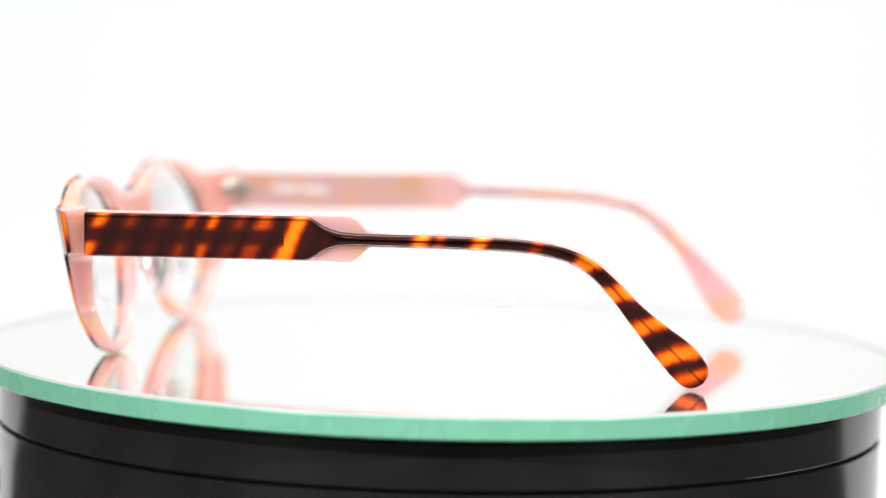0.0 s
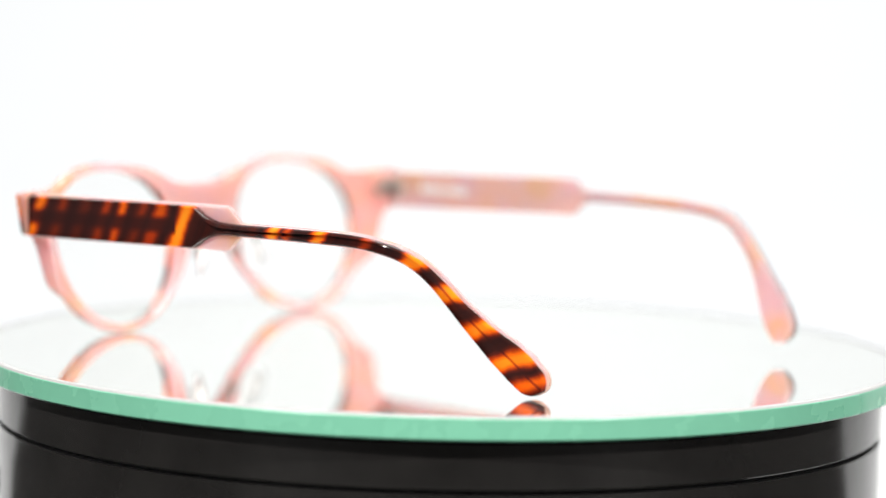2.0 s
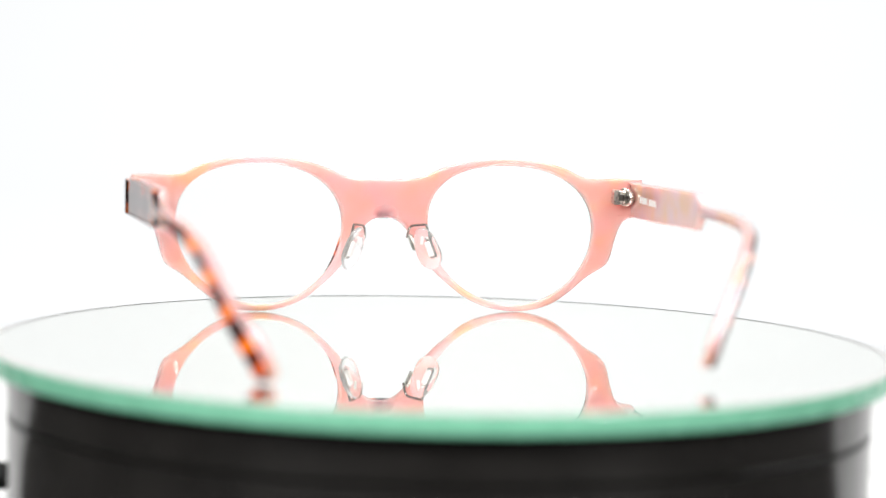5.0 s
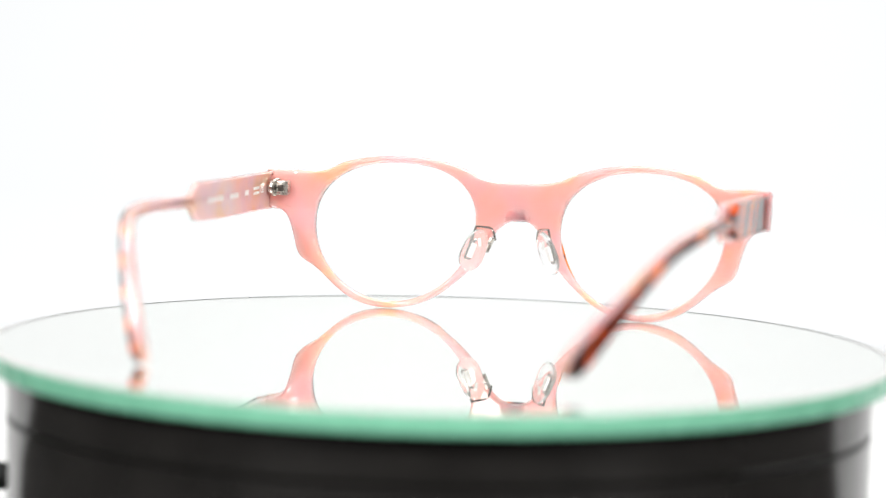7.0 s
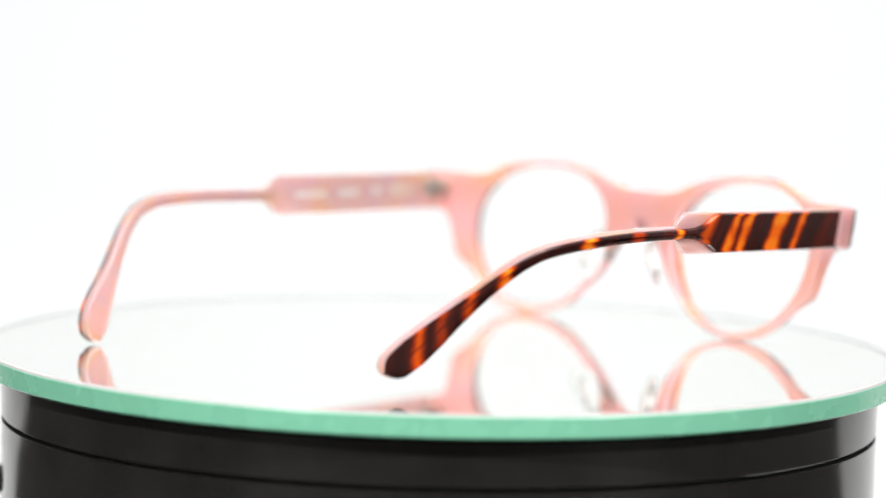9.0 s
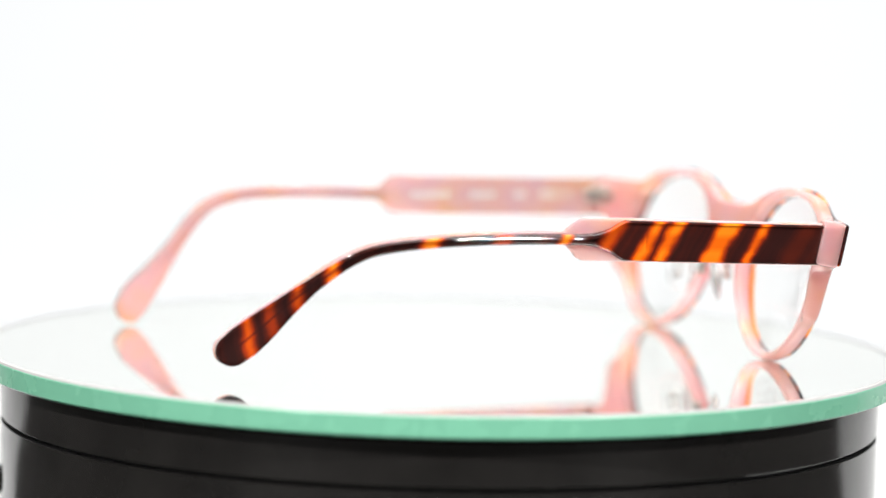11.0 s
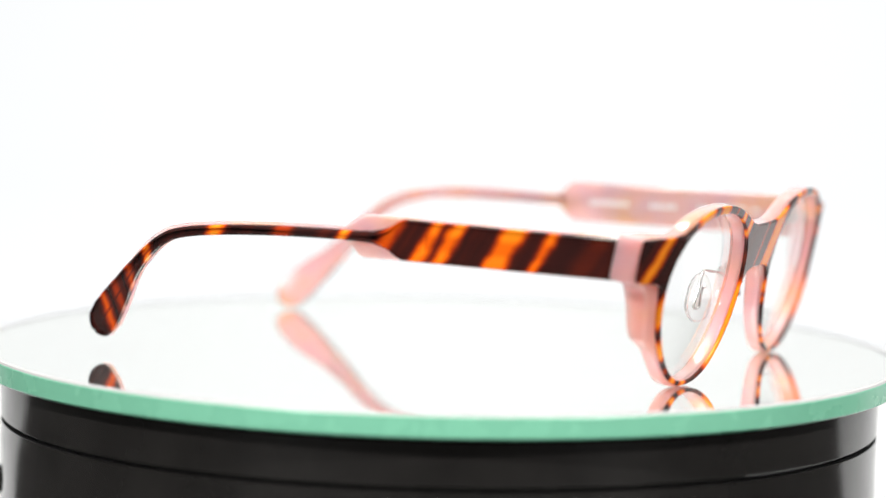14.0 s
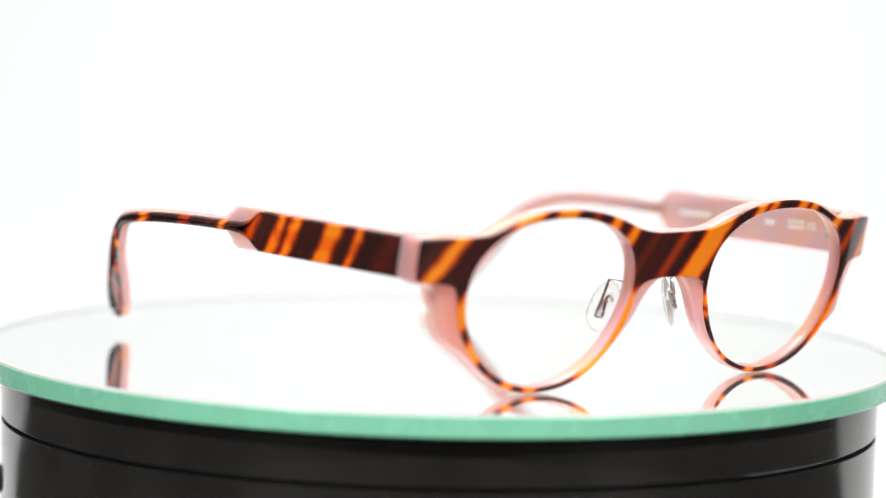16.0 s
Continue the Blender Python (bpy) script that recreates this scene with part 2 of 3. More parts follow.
def box(sx, sy, sz, bevel, m=None):
    bm = bmesh.new()
    bmesh.ops.create_cube(bm, size=1, matrix=Matrix.Diagonal((sx, sy, sz, 1)))
    if bevel:
        bmesh.ops.bevel(bm, geom=bm.edges[:], offset=bevel, segments=2, affect="EDGES", profile=0.5)
    if m is not None:
        bm.transform(m)
    return bm


# ---------------------------------------------------------------- the studio
def backdrop():
    """One white sheet: up behind the table, with a soft bend down to its top."""
    bm = bmesh.new()
    prof = [(1.6, 1.9), (1.6, 0.5)]
    prof += [(1.2 + 0.4 * math.cos(a), 0.338 - 0.4 * math.sin(a)) for a in [radians(9 * i) for i in range(0, 11)]]
    prof += [(0.8, -0.0622), (0.5, -0.0622)]
    rows = []
    for y, z in prof:
        w = 1.15 if y > 1.0 else 0.55 + 0.6 * (y - 0.5) / 0.5
        rows.append([bm.verts.new((x, y, z)) for x in (-w, -w / 3, w / 3, w)])
    for a, b in zip(rows, rows[1:]):
        for i in range(3):
            bm.faces.new((a[i], a[i + 1], b[i + 1], b[i]))
    bmesh.ops.solidify(bm, geom=bm.faces[:], thickness=0.002)
    return tagged(part("backdrop", bm, CLOTH), "smooth white glowing studio backdrop behind the turntable", "backdrop", kind="structure")


backdrop()


def table():
    base = new("table")
    tagged(base, "dark table under the turntable and the backdrop", "table")
    part("tabletop", box(2.4, 1.9, 0.03, 0.004, pose(0, -0.1, -0.0795)), TABLE_DARK, base)
    for x in (-1.1, 1.1):
        for y in (-0.95, 0.75):
            part("leg", box(0.06, 0.06, 0.70, 0.003, pose(x, y, -0.4445)), TABLE_DARK, base)


table()


def room():
    """Plain grey walls that close the studio."""
    for name, size, at in (("wall_north", (4.4, 0.1, 2.8), (0, 1.66, 0.6054)), ("wall_south", (4.4, 0.1, 2.8), (0, -2.65, 0.6054)),
                           ("wall_east", (0.1, 4.21, 2.8), (2.15, -0.495, 0.6054)), ("wall_west", (0.1, 4.21, 2.8), (-2.15, -0.495, 0.6054))):
        tagged(part(name, box(*size, 0, pose(*at)), WALL_PAINT, smooth=False), "plain light grey painted studio wall", "wall", kind="structure")
    tagged(part("floor", box(4.4, 4.41, 0.08, 0, pose(0, -0.495, -0.8346)), FLOOR_GREY, smooth=False), "plain grey studio floor", "floor", kind="structure")
    tagged(part("ceiling", box(4.4, 4.41, 0.08, 0, pose(0, -0.495, 2.0454)), WALL_PAINT, smooth=False), "plain grey studio ceiling", "ceiling", kind="structure")


room()
bm = bmesh.new()
outline = [(-0.42, 0.52), (-0.42, 0.23), (-0.25, 0.150), (-0.15, 0.04), (0.0, -0.02), (0.12, -0.06), (0.26, 0.09), (0.62, 0.27), (0.62, 0.52)]
f = bm.faces.new([bm.verts.new((x, y, -0.0645)) for x, y in outline[::-1]])
g = bmesh.ops.extrude_face_region(bm, geom=[f])
bmesh.ops.translate(bm, vec=(0, 0, 0.0005), verts=[v for v in g["geom"] if isinstance(v, bmesh.types.BMVert)])
bmesh.ops.recalc_face_normals(bm, faces=bm.faces)
tagged(part("paper", bm, PAPER, smooth=False), "white paper sheet on the table under the turntable", "paper", kind="structure")


def turntable():
    base = new("turntable")
    tagged(base, "glossy black round turntable drum with a fine groove", "turntable")
    r = 0.1036
    prof = [(0.0, -0.0052), (r - 0.002, -0.0052), (r - 0.0006, -0.0056), (r, -0.0065), (r, -0.0158), (r - 0.0002, -0.0161)]
    part("upper_drum", lathe(prof, 192), BLACK_GLOSS, base, angle=8)
    prof = [(r - 0.004, -0.0159), (r - 0.0014, -0.0161), (r - 0.0014, -0.0169), (r - 0.0001, -0.0170)]
    part("groove", lathe(prof, 128), BLACK_MATT, base)
    prof = [(r - 0.0001, -0.0170), (r, -0.0171), (r, -0.0620), (r - 0.001, -0.0640), (0.0, -0.0640)]
    part("lower_drum", lathe(prof, 192), BLACK_GLOSS, base, angle=8)
    knob = lathe([(0.0, -0.004), (0.0030, -0.004), (0.0034, -0.003), (0.0034, 0.003), (0.0030, 0.0042), (0.0, 0.0042)], 24)
    knob.transform(pose(-0.1053, 0.0, -0.0345, 0, -90, 0))
    part("knob", knob, BLACK_MATT, base, "small matt black control knob")
    base.matrix_world = pose(0, 0, 0, 0, -0.04, 0)
    return base


turntable()


def round_mirror():
    r, t = 0.1085, 0.0052
    prof = [(0.0, 0.0), (r - 0.0020, 0.0), (r - 0.0013, 0.0), (r - 0.0004, -0.0001), (r - 0.0001, -0.0005), (r, -0.0007), (r, -t + 0.0004), (r - 0.0005, -t), (0.0, -t)]
    bm = lathe(prof, 192, [0, 0, 1, 1, 2, 2, 2, 3])
    body = part("round_mirror", bm, [CLEAR_GLASS, GREY_EDGE, GREEN_EDGE, BLACK_MATT], None, angle=3)
    # the silver lies just under the glass
    disc = lathe([(0.0, -0.00012), (r - 0.0010, -0.00012), (r - 0.0010, -0.0005), (0.0, -0.0005)], 128)
    part("silvering", disc, MIRROR, body, "silvered layer under the glass", angle=3)
    return tagged(body, "round mirror with thick green glass edge on the turntable", "mirror")


mirror = round_mirror()

# ---------------------------------------------------------------- the spectacles, in millimetres: x to the wearer's right, y ahead, z up
MM = 0.001
TILT = math.tan(radians(11.6))
CX = 1.5                          # middle of the front
glasses = new("eyeglasses")
tagged(glasses, "open eyeglasses of tortoiseshell and milky pink acetate on the mirror", "eyeglasses")
seat_m = Matrix.Translation((-0.06748, 0.00930, 0)) @ pose(0, 0, 0, 0, 0, 82.153)


def front_point(x, z, depth):
    """A place on the bowed, leaning front: x from its middle, z height, depth behind its face."""
    X = x + CX
    if X > 0:
        y = 10.8 - 5.7 * (X / 69) ** 2 - 0.006 * X - 1.9 * (max(X - 50, 0) / 18) ** 2
    else:
        y = 10.8 - 3.2 * (X / 69) ** 2 - 0.03 * X - 3.9 * (max(-X - 52, 0) / 15) ** 2
    y += (z - 31) * TILT
    rise = 0.6 + 0.4 * min(max(z / 14, 0), 1)
    if depth > 2.5:
        depth += (2.1 if x > 0 else 2.0) * min(max((abs(x) - 57) / 5, 0), 1) * min(depth - 2.5, 1)
    return Vector((X, y - depth * 0.98, z + depth * 0.2 * rise)) * MM


def mirrored(half):
    return half + [(-x, z) for x, z in half[::-1] if abs(x) > 1e-6]


def eye_loop(side, grow=0.0, steps=72):
    """The rounded opening of one rim: flatter above, deeper below."""
    pts = []
    a, top, low = 22.35 + grow, 15.6 + grow, 21.0 + grow
    for i in range(steps):
        w = 2 * math.pi * i / steps
        c, s = math.cos(w), math.sin(w)
        n = 2.28 if s > 0 else 1.98
        b = top if s > 0 else low
        pts.append((side * 33.9 + a * math.copysign(abs(c) ** (2 / n), c), 22.5 + b * math.copysign(abs(s) ** (2 / n), s)))
    return pts


FACE_HALF = [(0, 34.2), (9, 34.3), (15, 36.4), (21, 38.6), (28, 39.9), (34, 40.3), (41, 39.7), (46, 38.2), (50.8, 35.8), (54.8, 34.8), (67.6, 34.9),
             (68.3, 34.5), (68.1, 26.2), (67.3, 25.3), (60.6, 25), (58.6, 23.5), (57.8, 17.6), (55.6, 12.6), (52.2, 7.9), (47.3, 3.7), (42, 1.2), (35.4, 0.05),
             (27.5, 0.9), (21.2, 3.5), (16.8, 7.9), (13.4, 13.3), (11.4, 19), (9.4, 23.2), (5, 24.1), (0, 24.1)]
BACK_HALF = [(0, 34.0), (9.5, 34.0), (16, 37.3), (24, 39.3), (33, 40.0), (42, 39.3), (49, 37.8), (53.5, 35.2), (57, 34.8), (68.2, 35.0), (68.6, 34.6),
             (68.5, 25.4), (68.1, 24.9), (64.8, 24.6), (62.5, 22.6), (61.0, 18), (59.8, 13.0), (58.0, 11.2), (54.3, 9.2), (49.3, 4.8), (44.6, 1.7), (39.4, 0.1),
             (34.4, -0.35), (28.4, 0.35), (22, 2.8), (17, 6.7), (12.7, 10.6), (9.6, 14.8), (7.6, 19), (5, 22.4), (2.6, 23.9), (0, 24.2)]


def front_layer(name, half, loops, near, far, edge, mat, parent, label):
    bm = slab([chaikin(mirrored(half))] + loops, far - near, edge)
    me = bpy.data.meshes.new(name)
    for longest in (5, 3.5, 2.5, 2.0, 1.0, 0.6):
        def wanted(e):
            m = (e.verts[0].co + e.verts[1].co) / 2
            return e.calc_length() > (longest if longest > 1.5 or math.hypot(m.x, m.y - 25.4) < 4.5 else 9)
        bmesh.ops.subdivide_edges(bm, edges=[e for e in bm.edges if wanted(e)], cuts=1)
        bmesh.ops.triangulate(bm, faces=[f for f in bm.faces if len(f.verts) > 3])
    flat = [(v.co.x, v.co.y) for v in bm.verts]
    for v in bm.verts:
        x, z, d = v.co.x, v.co.y, far - v.co.z
        if d > 3.4:
            d -= 2.2 * max(1 - (x / 3.4) ** 2 - ((z - 24.6) / 2.6) ** 2, 0.0)
        v.co = front_point(x, z, d)
    bmesh.ops.recalc_face_normals(bm, faces=bm.faces)
    bm.to_mesh(me)
    bm.free()
    me.shade_smooth()
    me.set_sharp_from_angle(angle=radians(38))
    for key, i in (("along", 0), ("across", 1)):
        at = me.attributes.new(key, "FLOAT", "POINT")
        for d, p in zip(at.data, flat):
            d.value = p[i] + (CX if i == 0 else 0)
    return mesh_object(name, me, mat, parent, label)


front = front_layer("front", BACK_HALF, [eye_loop(1), eye_loop(-1)], 0.9, 4.3, 0.7, PINK, glasses, "milky pink acetate back layer of the front")
front_layer("face", FACE_HALF, [eye_loop(1, 0.25), eye_loop(-1, 0.25)], 0.0, 0.9, 0.36, FACE, front, "thin tortoiseshell layer with slanted amber bands")


def eye_lens(side):
    loop = eye_loop(side, 0.05)
    bm = bmesh.new()
    mid = (side * 33.9, 21.5)
    layers = []
    for depth in (2.4, 3.6):
        rings = []
        for k in (1.0, 0.75, 0.5, 0.25):
            rings.append([bm.verts.new(front_point(mid[0] + (x - mid[0]) * k, mid[1] + (z - mid[1]) * k, depth - 1.6 * (1 - k * k))) for x, z in loop])
        rings.append([bm.verts.new(front_point(*mid, depth - 1.6))])
        layers.append(rings)
        for a, b in zip(rings, rings[1:]):
            for i in range(len(a)):
                j = (i + 1) % len(a)
                bm.faces.new((a[i], a[j], b[0]) if len(b) == 1 else (a[i], a[j], b[j], b[i]))
    a, b = layers[0][0], layers[1][0]
    for i in range(len(a)):
        j = (i + 1) % len(a)
        bm.faces.new((a[j], a[i], b[i], b[j]))
    bmesh.ops.recalc_face_normals(bm, faces=bm.faces)
    o = part("lens", bm, CLEAR_LENS, glasses, "clear demo lens")
    o.visible_shadow = False


eye_lens(1)
eye_lens(-1)


def spline(rows, s):
    """Values of the rows (first number: the way along) at s, smoothly."""
    i = max(k for k in range(len(rows)) if rows[k][0] <= s + 1e-9)
    i = min(i, len(rows) - 2)
    a, b, c, d = rows[max(i - 1, 0)], rows[i], rows[i + 1], rows[min(i + 2, len(rows) - 1)]
    h = c[0] - b[0]
    t = (s - b[0]) / h
    out = []
    for j in range(1, len(b)):
        m0 = (c[j] - a[j]) / (c[0] - a[0]) * h
        m1 = (d[j] - b[j]) / (d[0] - b[0]) * h
        out.append((2 * t ** 3 - 3 * t * t + 1) * b[j] + (t ** 3 - 2 * t * t + t) * m0 + (3 * t * t - 2 * t ** 3) * c[j] + (t ** 3 - t * t) * m1)
    return out


def straight(rows, s):
    return float(np.interp(s, [r[0] for r in rows], [r[1] for r in rows]))


# middle lines of the temples: y, z, x of the outer side
LEFT_LINE = [(0.9, 30.3, -68.6), (-25, 30.7, -68.3), (-49, 31.1, -68.4), (-65, 31.4, -70.0), (-80, 31.7, -71.6), (-96, 31.4, -71.0), (-104.4, 29.8, -69.4),
             (-109, 27.6, -67.8), (-113, 24.2, -66.2), (-119, 17.2, -63.2), (-124.2, 11.6, -60.4), (-128.4, 7.4, -58.0), (-131.4, 3.9, -56.3), (-133.8, 1.5, -55.0)]
RIGHT_LINE = [(-2.9, 30.4, 69.6), (-25, 31.0, 69.3), (-54, 31.9, 69.4), (-70, 32.2, 69.0), (-85, 32.1, 68.6), (-98.4, 31.4, 68.2), (-108.0, 29.9, 66.1),
              (-113.1, 27.6, 63.8), (-117.8, 24.1, 61.2), (-122.5, 19.8, 58.0), (-127.0, 15.0, 54.5), (-131.2, 10.4, 51.3), (-134.7, 6.8, 48.8), (-137.4, 4.2, 47.0)]


def temple(line, side, shell, hinge_y):
    """One temple: a pink inner layer, a tortoiseshell outer layer, a paddle at its end."""
    way, total = [], 0.0
    for i, p in enumerate(line):
        if i:
            q = line[i - 1]
            total += math.hypot(p[0] - q[0], p[1] - q[1])
        way.append((total, *p))
    tall = 4.68 if side < 0 else 4.42
    stalk = 1.32 if side < 0 else 1.15
    e = total
    paddle = [(e - 48, stalk), (e - 38, stalk + 0.05), (e - 30, stalk + 0.25), (e - 24, stalk + 0.6), (e - 17, 2.65), (e - 11, 3.55), (e - 6.5, 3.95), (e - 3.6, 3.7)]
    paddle += [(e - 3.6 + 3.6 * math.sin(a), 3.7 * max(math.cos(a), 0.02)) for a in [radians(15 * i) for i in range(1, 7)]]
    outer = [(0, tall), (49.0, tall), (50.2, tall - 0.5), (52.4, tall - 1.9), (54.2, stalk + 0.75), (56.5, stalk + 0.2), (60, stalk)] + paddle
    inner = [(0, tall + 0.35), (58.6, tall + 0.35), (59.8, tall - 0.3), (61.4, tall - 1.8), (62.6, stalk + 0.55), (63.4, stalk + 0.3)]
    inner += [(a, b + 0.3) for a, b in paddle[:3]] + paddle[3:]

    def layer(name, widths, xa, xb, round_out, round_in, lift, mat, parent, label):
        """xa: outer side, xb: inner side, measured inwards from the line."""
        stations = sorted(set([round(v, 3) for v in np.arange(0, e, 1.5)] + [round(w[0], 3) for w in widths if w[0] <= e] + [round(e, 3)]))
        bm = bmesh.new()
        rings, alongs, acrosses = [], [], []
        for s in stations:
            y, z, x = spline(way, min(s, e))
            y2, z2, _ = spline(way, min(s + 0.2, e))
            y1, z1, _ = spline(way, max(s - 0.2, 0))
            d = math.hypot(y2 - y1, z2 - z1)
            ty, tz = (y2 - y1) / d, (z2 - z1) / d
            ny, nz = tz, -ty
            if nz < 0:
                ny, nz = -ny, -nz
            hw = straight(widths, s)
            end = 0.25 if s < 0.01 else 0.0
            ring = []
            k = min(max((s - 60) / 30, 0.0), 1.0) * 0.8
            x0, x1 = (xa - k if xa > 0.5 else xa), (xb - k if xb < 2 else xb)
            thin = min(1.0, hw / 1.2)
            for cx, cy, r in ((x0, 1, round_out), (x1, 1, round_in), (x1, -1, round_in), (x0, -1, round_out)):
                flat = 1.0 - 0.55 * min(max((hw / stalk - 1.3) / 1.6, 0.0), 1.0)
                r = min(r * flat, hw * 0.95, abs(x1 - x0) * 0.9)
                sx = 1 if cx == x0 else -1
                steps = 4
                for k in range(steps + 1):
                    a = math.pi / 2 * k / steps
                    a = a if sx * cy < 0 else math.pi / 2 - a
                    px = cx + sx * r - sx * r * math.cos(a) if sx > 0 else cx - r + r * math.cos(a)
                    pn = cy * (hw - r + r * math.sin(a))
                    ring.append((px, pn))
            full = []
            for k, ((ax, an), (bx, bn)) in enumerate(zip(ring, ring[1:] + ring[:1])):
                full.append((ax, an))
                if k in (9, 19):
                    full += [(ax + (bx - ax) * j / 6, an + (bn - an) * j / 6) for j in range(1, 6)]
            # the paddle is a little domed on both sides
            dome = (0.45 if xa < 0.5 else 0.2) * min(max((s - (e - 34)) / 16, 0.0), 1.0) + (0.12 if s > 58 else 0.0)
            spread = max(hw, 0.3)
            ring = [(px + (-dome if px < (x0 + x1) / 2 and x0 < 0.5 else dome if px > (x0 + x1) / 2 and x0 > 0.5 else 0.0) * max(1 - (pn / spread) ** 2, 0.0), pn)
                    for px, pn in full]
            vs = []
            for px, pn in ring:
                xm = x - side * ((px - 1.6) * thin + 1.6)
                up = (lift if s < 61 or side < 0 else 4 * lift) * min(1.0, (e - s) / 40)
                vs.append(bm.verts.new(Vector((xm, y + ny * pn, z + nz * pn + up)) * MM))
                alongs.append(s)
                acrosses.append(pn)
            rings.append(vs)
        n = len(rings[0])
        for a, b in zip(rings, rings[1:]):
            for k in range(n):
                bm.faces.new((a[k], a[(k + 1) % n], b[(k + 1) % n], b[k]))
        bm.faces.new(rings[0][::-1])
        bm.faces.new(rings[-1])
        bmesh.ops.recalc_face_normals(bm, faces=bm.faces)
        me = bpy.data.meshes.new(name)
        bm.to_mesh(me)
        bm.free()
        for key, vals in (("along", alongs), ("across", acrosses)):
            at = me.attributes.new(key, "FLOAT", "POINT")
            at.data.foreach_set("value", vals)
        me.shade_smooth()
        me.set_sharp_from_angle(angle=radians(42))
        return mesh_object(name, me, mat, parent, label)

    arm = layer("temple", inner, 1.55, 3.3, 0.15, 1.1, 0.1, PINK_INNER, glasses, "milky pink acetate inner layer of the temple")
    layer("outer_layer", outer, 0.0, 1.56, 1.1, 0.15, 0.0, shell, arm, "tortoiseshell outer layer with amber bands")

    # hinge: a leaf with a pointed end on the temple, a dark inlay for its slot, knuckles and a screw
    hx = line[0][2] - side * 3.3
    zc = 31.2
    leaf = slab([chaikin([(-3.4, -2.0), (1.4, -2.0), (3.6, -0.8), (3.6, 0.8), (1.4, 2.0), (-3.4, 2.0)], 1)], 1.3, 0.3)
    turn = Matrix(((0, 0, -side, hx), (-1, 0, 0, hinge_y), (0, 1, 0, zc), (0, 0, 0, 1)))

    def put(bm):
        for v in bm.verts:
            v.co = (turn @ v.co) * MM
        bmesh.ops.recalc_face_normals(bm, faces=bm.faces)
        return bm
    hinge = part("hinge", put(leaf), STEEL, glasses, "polished steel hinge")
    for z in (-1.7, 1.7):
        k = lathe([(0, -0.68), (0.8, -0.68), (0.95, -0.5), (0.95, 0.5), (0.8, 0.68), (0, 0.68)], 20)
        k.transform(pose(-2.4, z, 0.9, 90, 0, 0))
        part("knuckle", put(k), STEEL, hinge)
    # the half on the front: a lug with a dark block for its square hole, and the barrel that joins it to the leaf
    fx = side * 62.8 + (0.7 if side > 0 else 0.5)
    back = front_point(fx - CX, zc, 4.3).y / MM
    lug = box(3.4, 3.6, 3.9, 0.45, pose(fx, back - 1.5, zc, 0, 0, -side * 6))
    lug.transform(Matrix.Scale(MM, 4))
    leaf2 = part("front_leaf", lug, STEEL, hinge)
    # shade of the square opening, put on as a dark block
    hole = box(1.5, 0.5, 1.7, 0.15, pose(fx + side * 0.2, back - 3.2, zc, 0, 0, -side * 6))
    hole.transform(Matrix.Scale(MM, 4))
    part("recess", hole, HOLE_SHADE, leaf2, "dark block for the shade in a square recess")
    barrel = lathe([(0, -2.2), (0.7, -2.2), (0.9, -2.0), (0.9, -0.8), (0.72, -0.7), (0.72, 0.7), (0.9, 0.8), (0.9, 2.0), (0.7, 2.2), (0, 2.2)], 20)
    barrel.transform(Matrix.Scale(MM, 4) @ pose(fx + side * 2.1, back - 2.6, zc))
    part("barrel", barrel, STEEL, hinge)
    # shade in the slot, laid on the leaf as a dark inlay
    hole = slab([chaikin([(-2.2, -0.75), (1.4, -0.75), (2.1, 0), (1.4, 0.75), (-2.2, 0.75)], 1)], 0.3, 0.05)
    hole.transform(Matrix.Translation((0, 0, 1.06)))
    put(hole)
    part("slot", hole, HOLE_SHADE, hinge, "dark inlay for the shade in the hinge slot")
    s = lathe([(0, 0.0), (0.75, 0.0), (0.75, 0.35), (0.6, 0.5), (0, 0.5)], 16)
    s.transform(pose(-2.4, 1.95, 0.9, -90, 0, 0))
    part("screw", put(s), STEEL, hinge)
    return arm


left_temple = temple(LEFT_LINE, -1, SHELL_LEFT, -0.6)
right_temple = temple(RIGHT_LINE, 1, SHELL_RIGHT, -4.9)


def marking(arm, line, side, y, z, length, height):
    """A bar of white print on the inner side of a temple."""
    x = spline([(-r[0], r[1], r[2]) for r in line], -y)[1] - side * 3.33
    bm = box(0.05, length, height, 0, pose(x, y, z))
    bm.transform(Matrix.Scale(MM, 4))
    part("print", bm, WHITE_INK, arm, smooth=False)


for y, l in ((-14.6, 1.0), (-15.9, 0.6), (-17.1, 1.0), (-18.4, 0.9), (-19.7, 0.9), (-20.8, 0.6), (-22.9, 1.0), (-24.2, 0.9), (-25.5, 1.0), (-26.8, 0.9), (-28.1, 1.0)):
    marking(right_temple, RIGHT_LINE, 1, y, 31.4, l, 1.7)
for first, count, z, l, h, step in ((-12.2, 5, 31.9, 0.62, 0.75, 1.05), (-12.2, 5, 30.6, 0.62, 0.75, 1.05), (-21.6, 3, 31.2, 0.65, 1.3, 1.1),
                                    (-30.4, 6, 31.2, 0.7, 1.3, 1.2), (-43.0, 9, 31.3, 0.7, 1.35, 1.2)):
    for i in range(count):
        marking(left_temple, LEFT_LINE, -1, first - i * step, z, l, h)


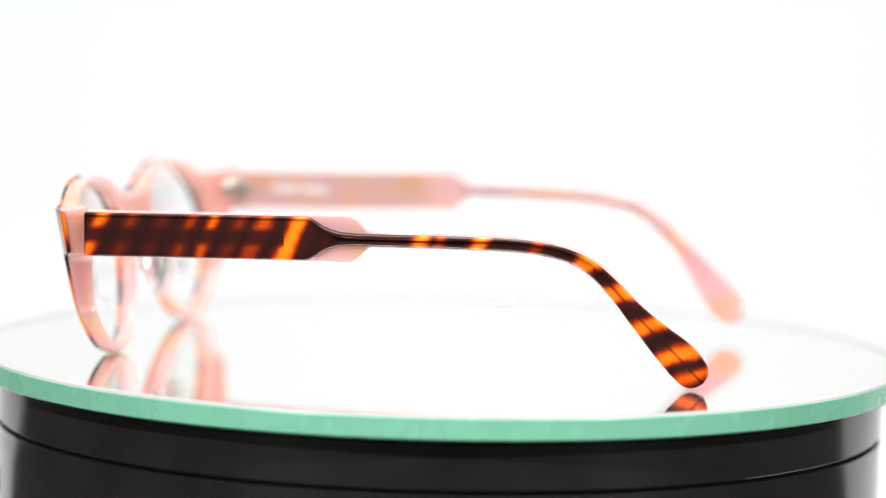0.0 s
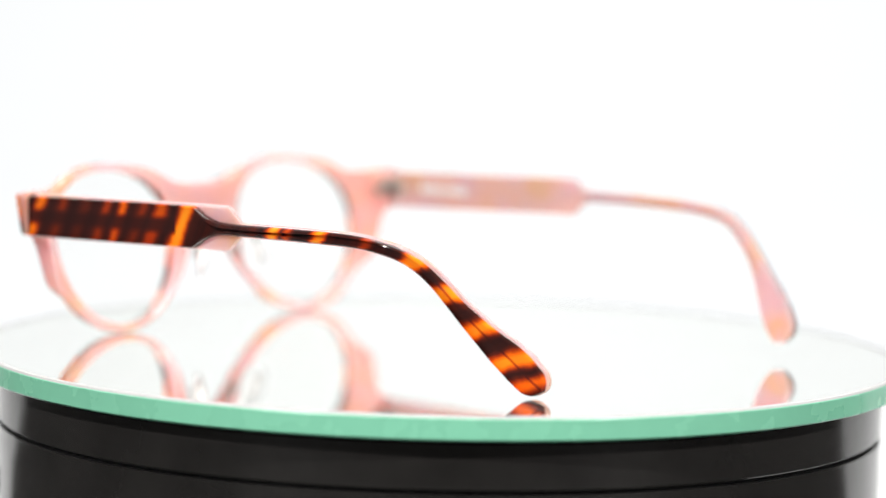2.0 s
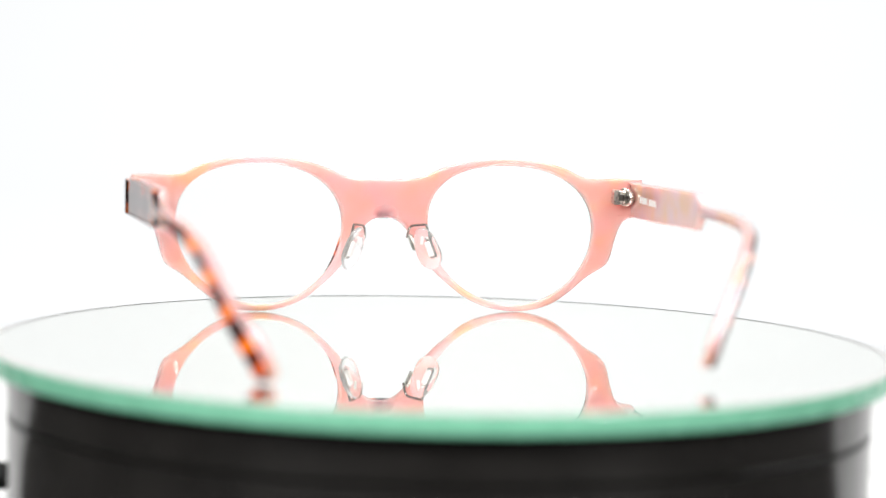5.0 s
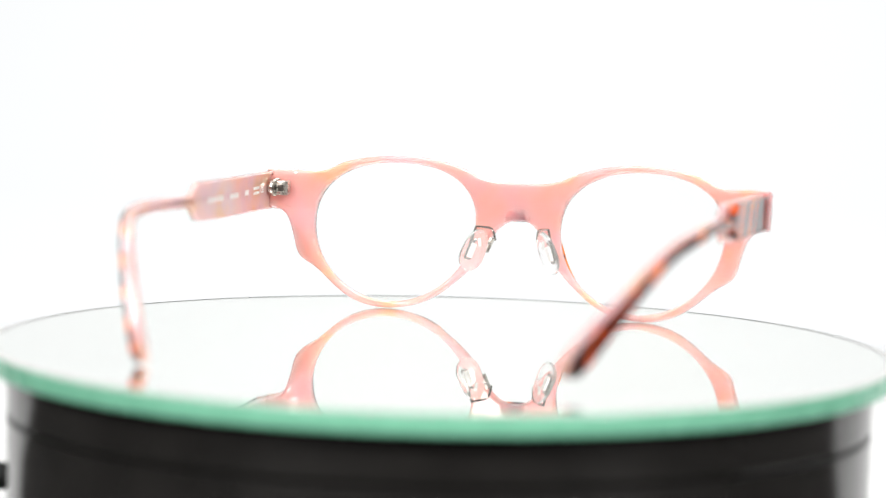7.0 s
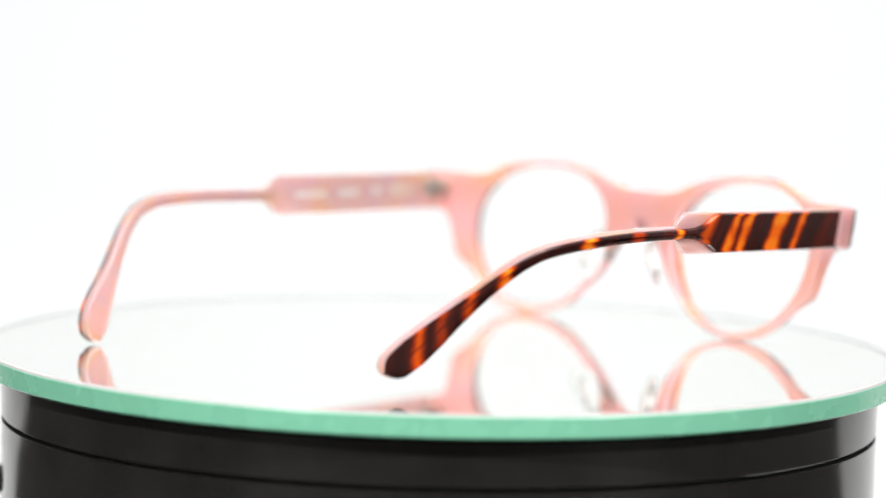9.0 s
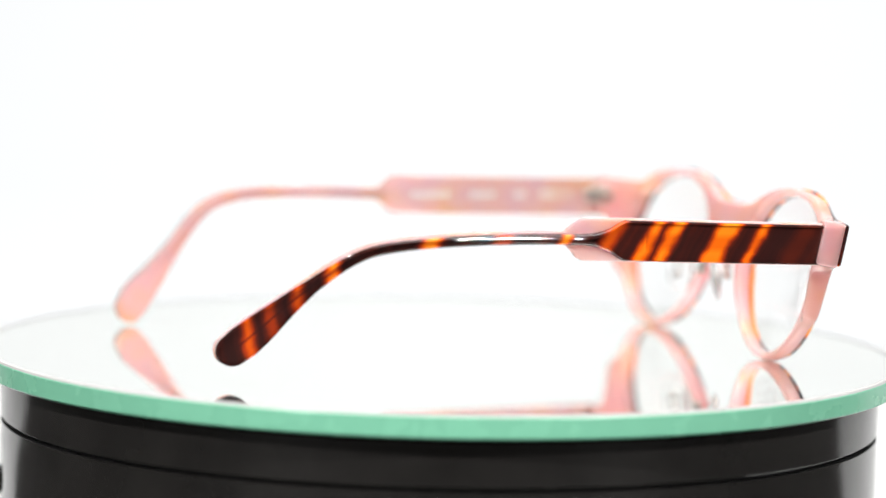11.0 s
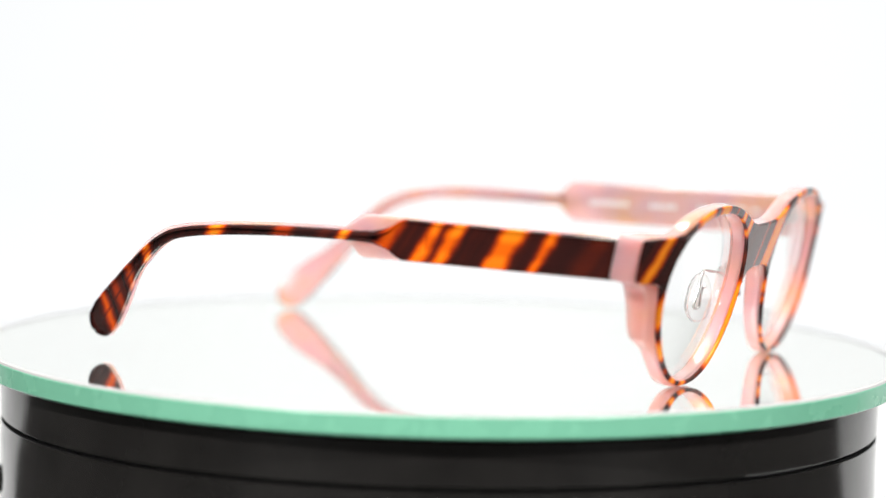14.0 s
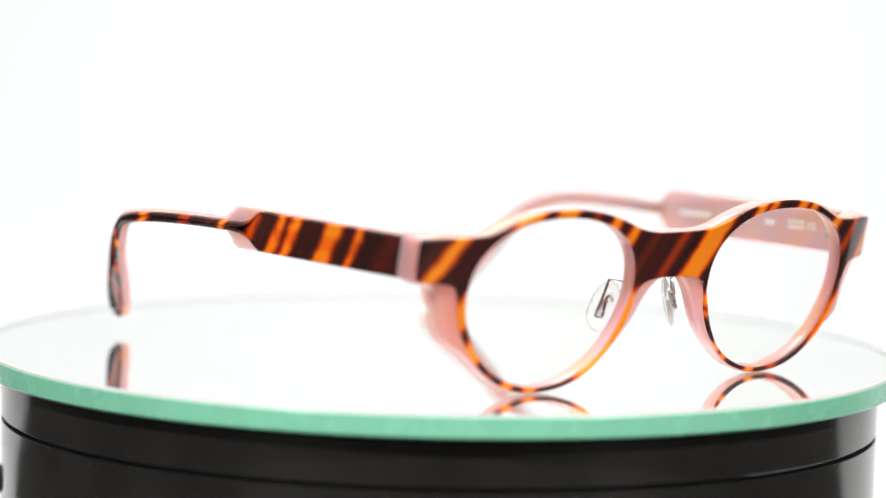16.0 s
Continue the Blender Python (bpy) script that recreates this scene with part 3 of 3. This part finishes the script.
def ce_mark():
    cu = bpy.data.curves.new("mark", "FONT")
    cu.body, cu.size, cu.extrude = "CE", 2.3 * MM, 0.02 * MM
    ob = new("mark", cu)
    me = bpy.data.meshes.new_from_object(ob.evaluated_get(bpy.context.evaluated_depsgraph_get()))
    bpy.data.objects.remove(ob)
    x = (-68.4 + 3.34) * MM
    # read from the wearer's side: letters run forward
    me.transform(Matrix(((0, 0, 1, x), (1, 0, 0, -10.8 * MM), (0, 1, 0, 30.4 * MM), (0, 0, 0, 1))))
    mesh_object("mark", me, WHITE_INK, left_temple, "white printed conformity mark")


ce_mark()


def nose_pad(side):
    """A clear pad on a bent steel wire that runs down its back, round its foot and up to a steel box."""
    c = Vector((CX + side * 10.0, -1.7, 17.1))
    turn = Matrix.Translation(c) @ pose(0, 0, 0, 0, -side * 16, 0) @ pose(0, 0, 0, -6, 0, side * 52)
    bm = bmesh.new()
    bmesh.ops.create_uvsphere(bm, u_segments=32, v_segments=20, radius=1)
    for v in bm.verts:
        x, y, z = v.co
        k = 1.0 - 0.12 * z
        full = (y * y + z * z) ** 0.5
        flat = 1.0 + 0.10 * (1 - abs(abs(z) - 0.7) / 0.7) * min(full * 1.2, 1.0)
        v.co = turn @ Vector((1.2 * x, 3.45 * y * k * flat, 5.9 * z)) * MM
    pad = part("nose_pad", bm, CLEAR_PAD, glasses, "clear silicone nose pad", angle=60)
    pad.visible_shadow = False
    core = box(0.7, 1.5, 4.0, 0.25, turn @ pose(side * 0.3, -0.5, -0.3))
    core.transform(Matrix.Scale(MM, 4))
    part("insert", core, SATIN_STEEL, pad, "steel box in the nose pad")
    tongue = box(0.5, 0.8, 2.2, 0.15, turn @ pose(side * 0.3, 0.7, 2.4, 28, 0, 0))
    tongue.transform(Matrix.Scale(MM, 4))
    part("tongue", tongue, SATIN_STEEL, pad, "small steel tongue above the box")
    a = [(5.7, 4.2, 19.4), (6.0, 3.4, 21.6), (6.6, 2.4, 22.7), (8.2, 0.9, 23.1), (9.6, -0.5, 23.3), (9.9, -0.9, 22.8), (10.9, -1.5, 19.4), (12.2, -2.2, 15.7),
         (12.2, -2.2, 15.0), (11.7, -1.7, 14.8), (11.2, -1.2, 15.3), (10.8, -1.0, 17.6), (10.4, -0.8, 19.2), (9.9, -0.2, 19.7)]
    part("pad_arm", wire([Vector((CX + side * p, q, h)) * MM for p, q, h in a], 0.33 * MM), WIRE_STEEL, pad, "bent steel wire arm")
    b = box(0.8, 2.0, 4.2, 0.25, pose(CX + side * 6.9, 2.6, 18.2, -12, -side * 20, side * 18))
    b.transform(Matrix.Scale(MM, 4))
    part("arm_mount", b, STEEL, pad, "steel mount of the pad arm")


nose_pad(1)
nose_pad(-1)
for child in glasses.children:
    child.matrix_parent_inverse = Matrix.Identity(4)
    child.matrix_basis = seat_m @ Matrix.Scale(0.994, 4)


# ---------------------------------------------------------------- what moves
def motions():
    times = [i * 0.8 for i in range(21)]
    walk(glasses, [(t, pose(0, 0, 0, 0, 0, -SPIN * t)) for t in times])
    lean = pose(0, 0, 0, 0, -0.04, 0)
    rest = pose(-0.0001, 0.0001, 0)
    walk(mirror, [(t, lean @ pose(0, 0, 0, 0, 0, -SPIN * t) @ rest) for t in times])
    deep = ((0, 0.640), (2.0, 0.640), (3.2, 0.640), (3.32, 0.790), (5.0, 0.788), (7.0, 0.785), (7.75, 0.775), (8.05, 0.700), (8.5, 0.670), (9.2, 0.655), (10.5, 0.657), (12.0, 0.660), (16.0, 0.663))
    start = Vector((0, -0.702, 0.0899))
    walk(focus_mark, [(t, Matrix.Translation(start + AHEAD * d)) for t, d in deep])


motions()
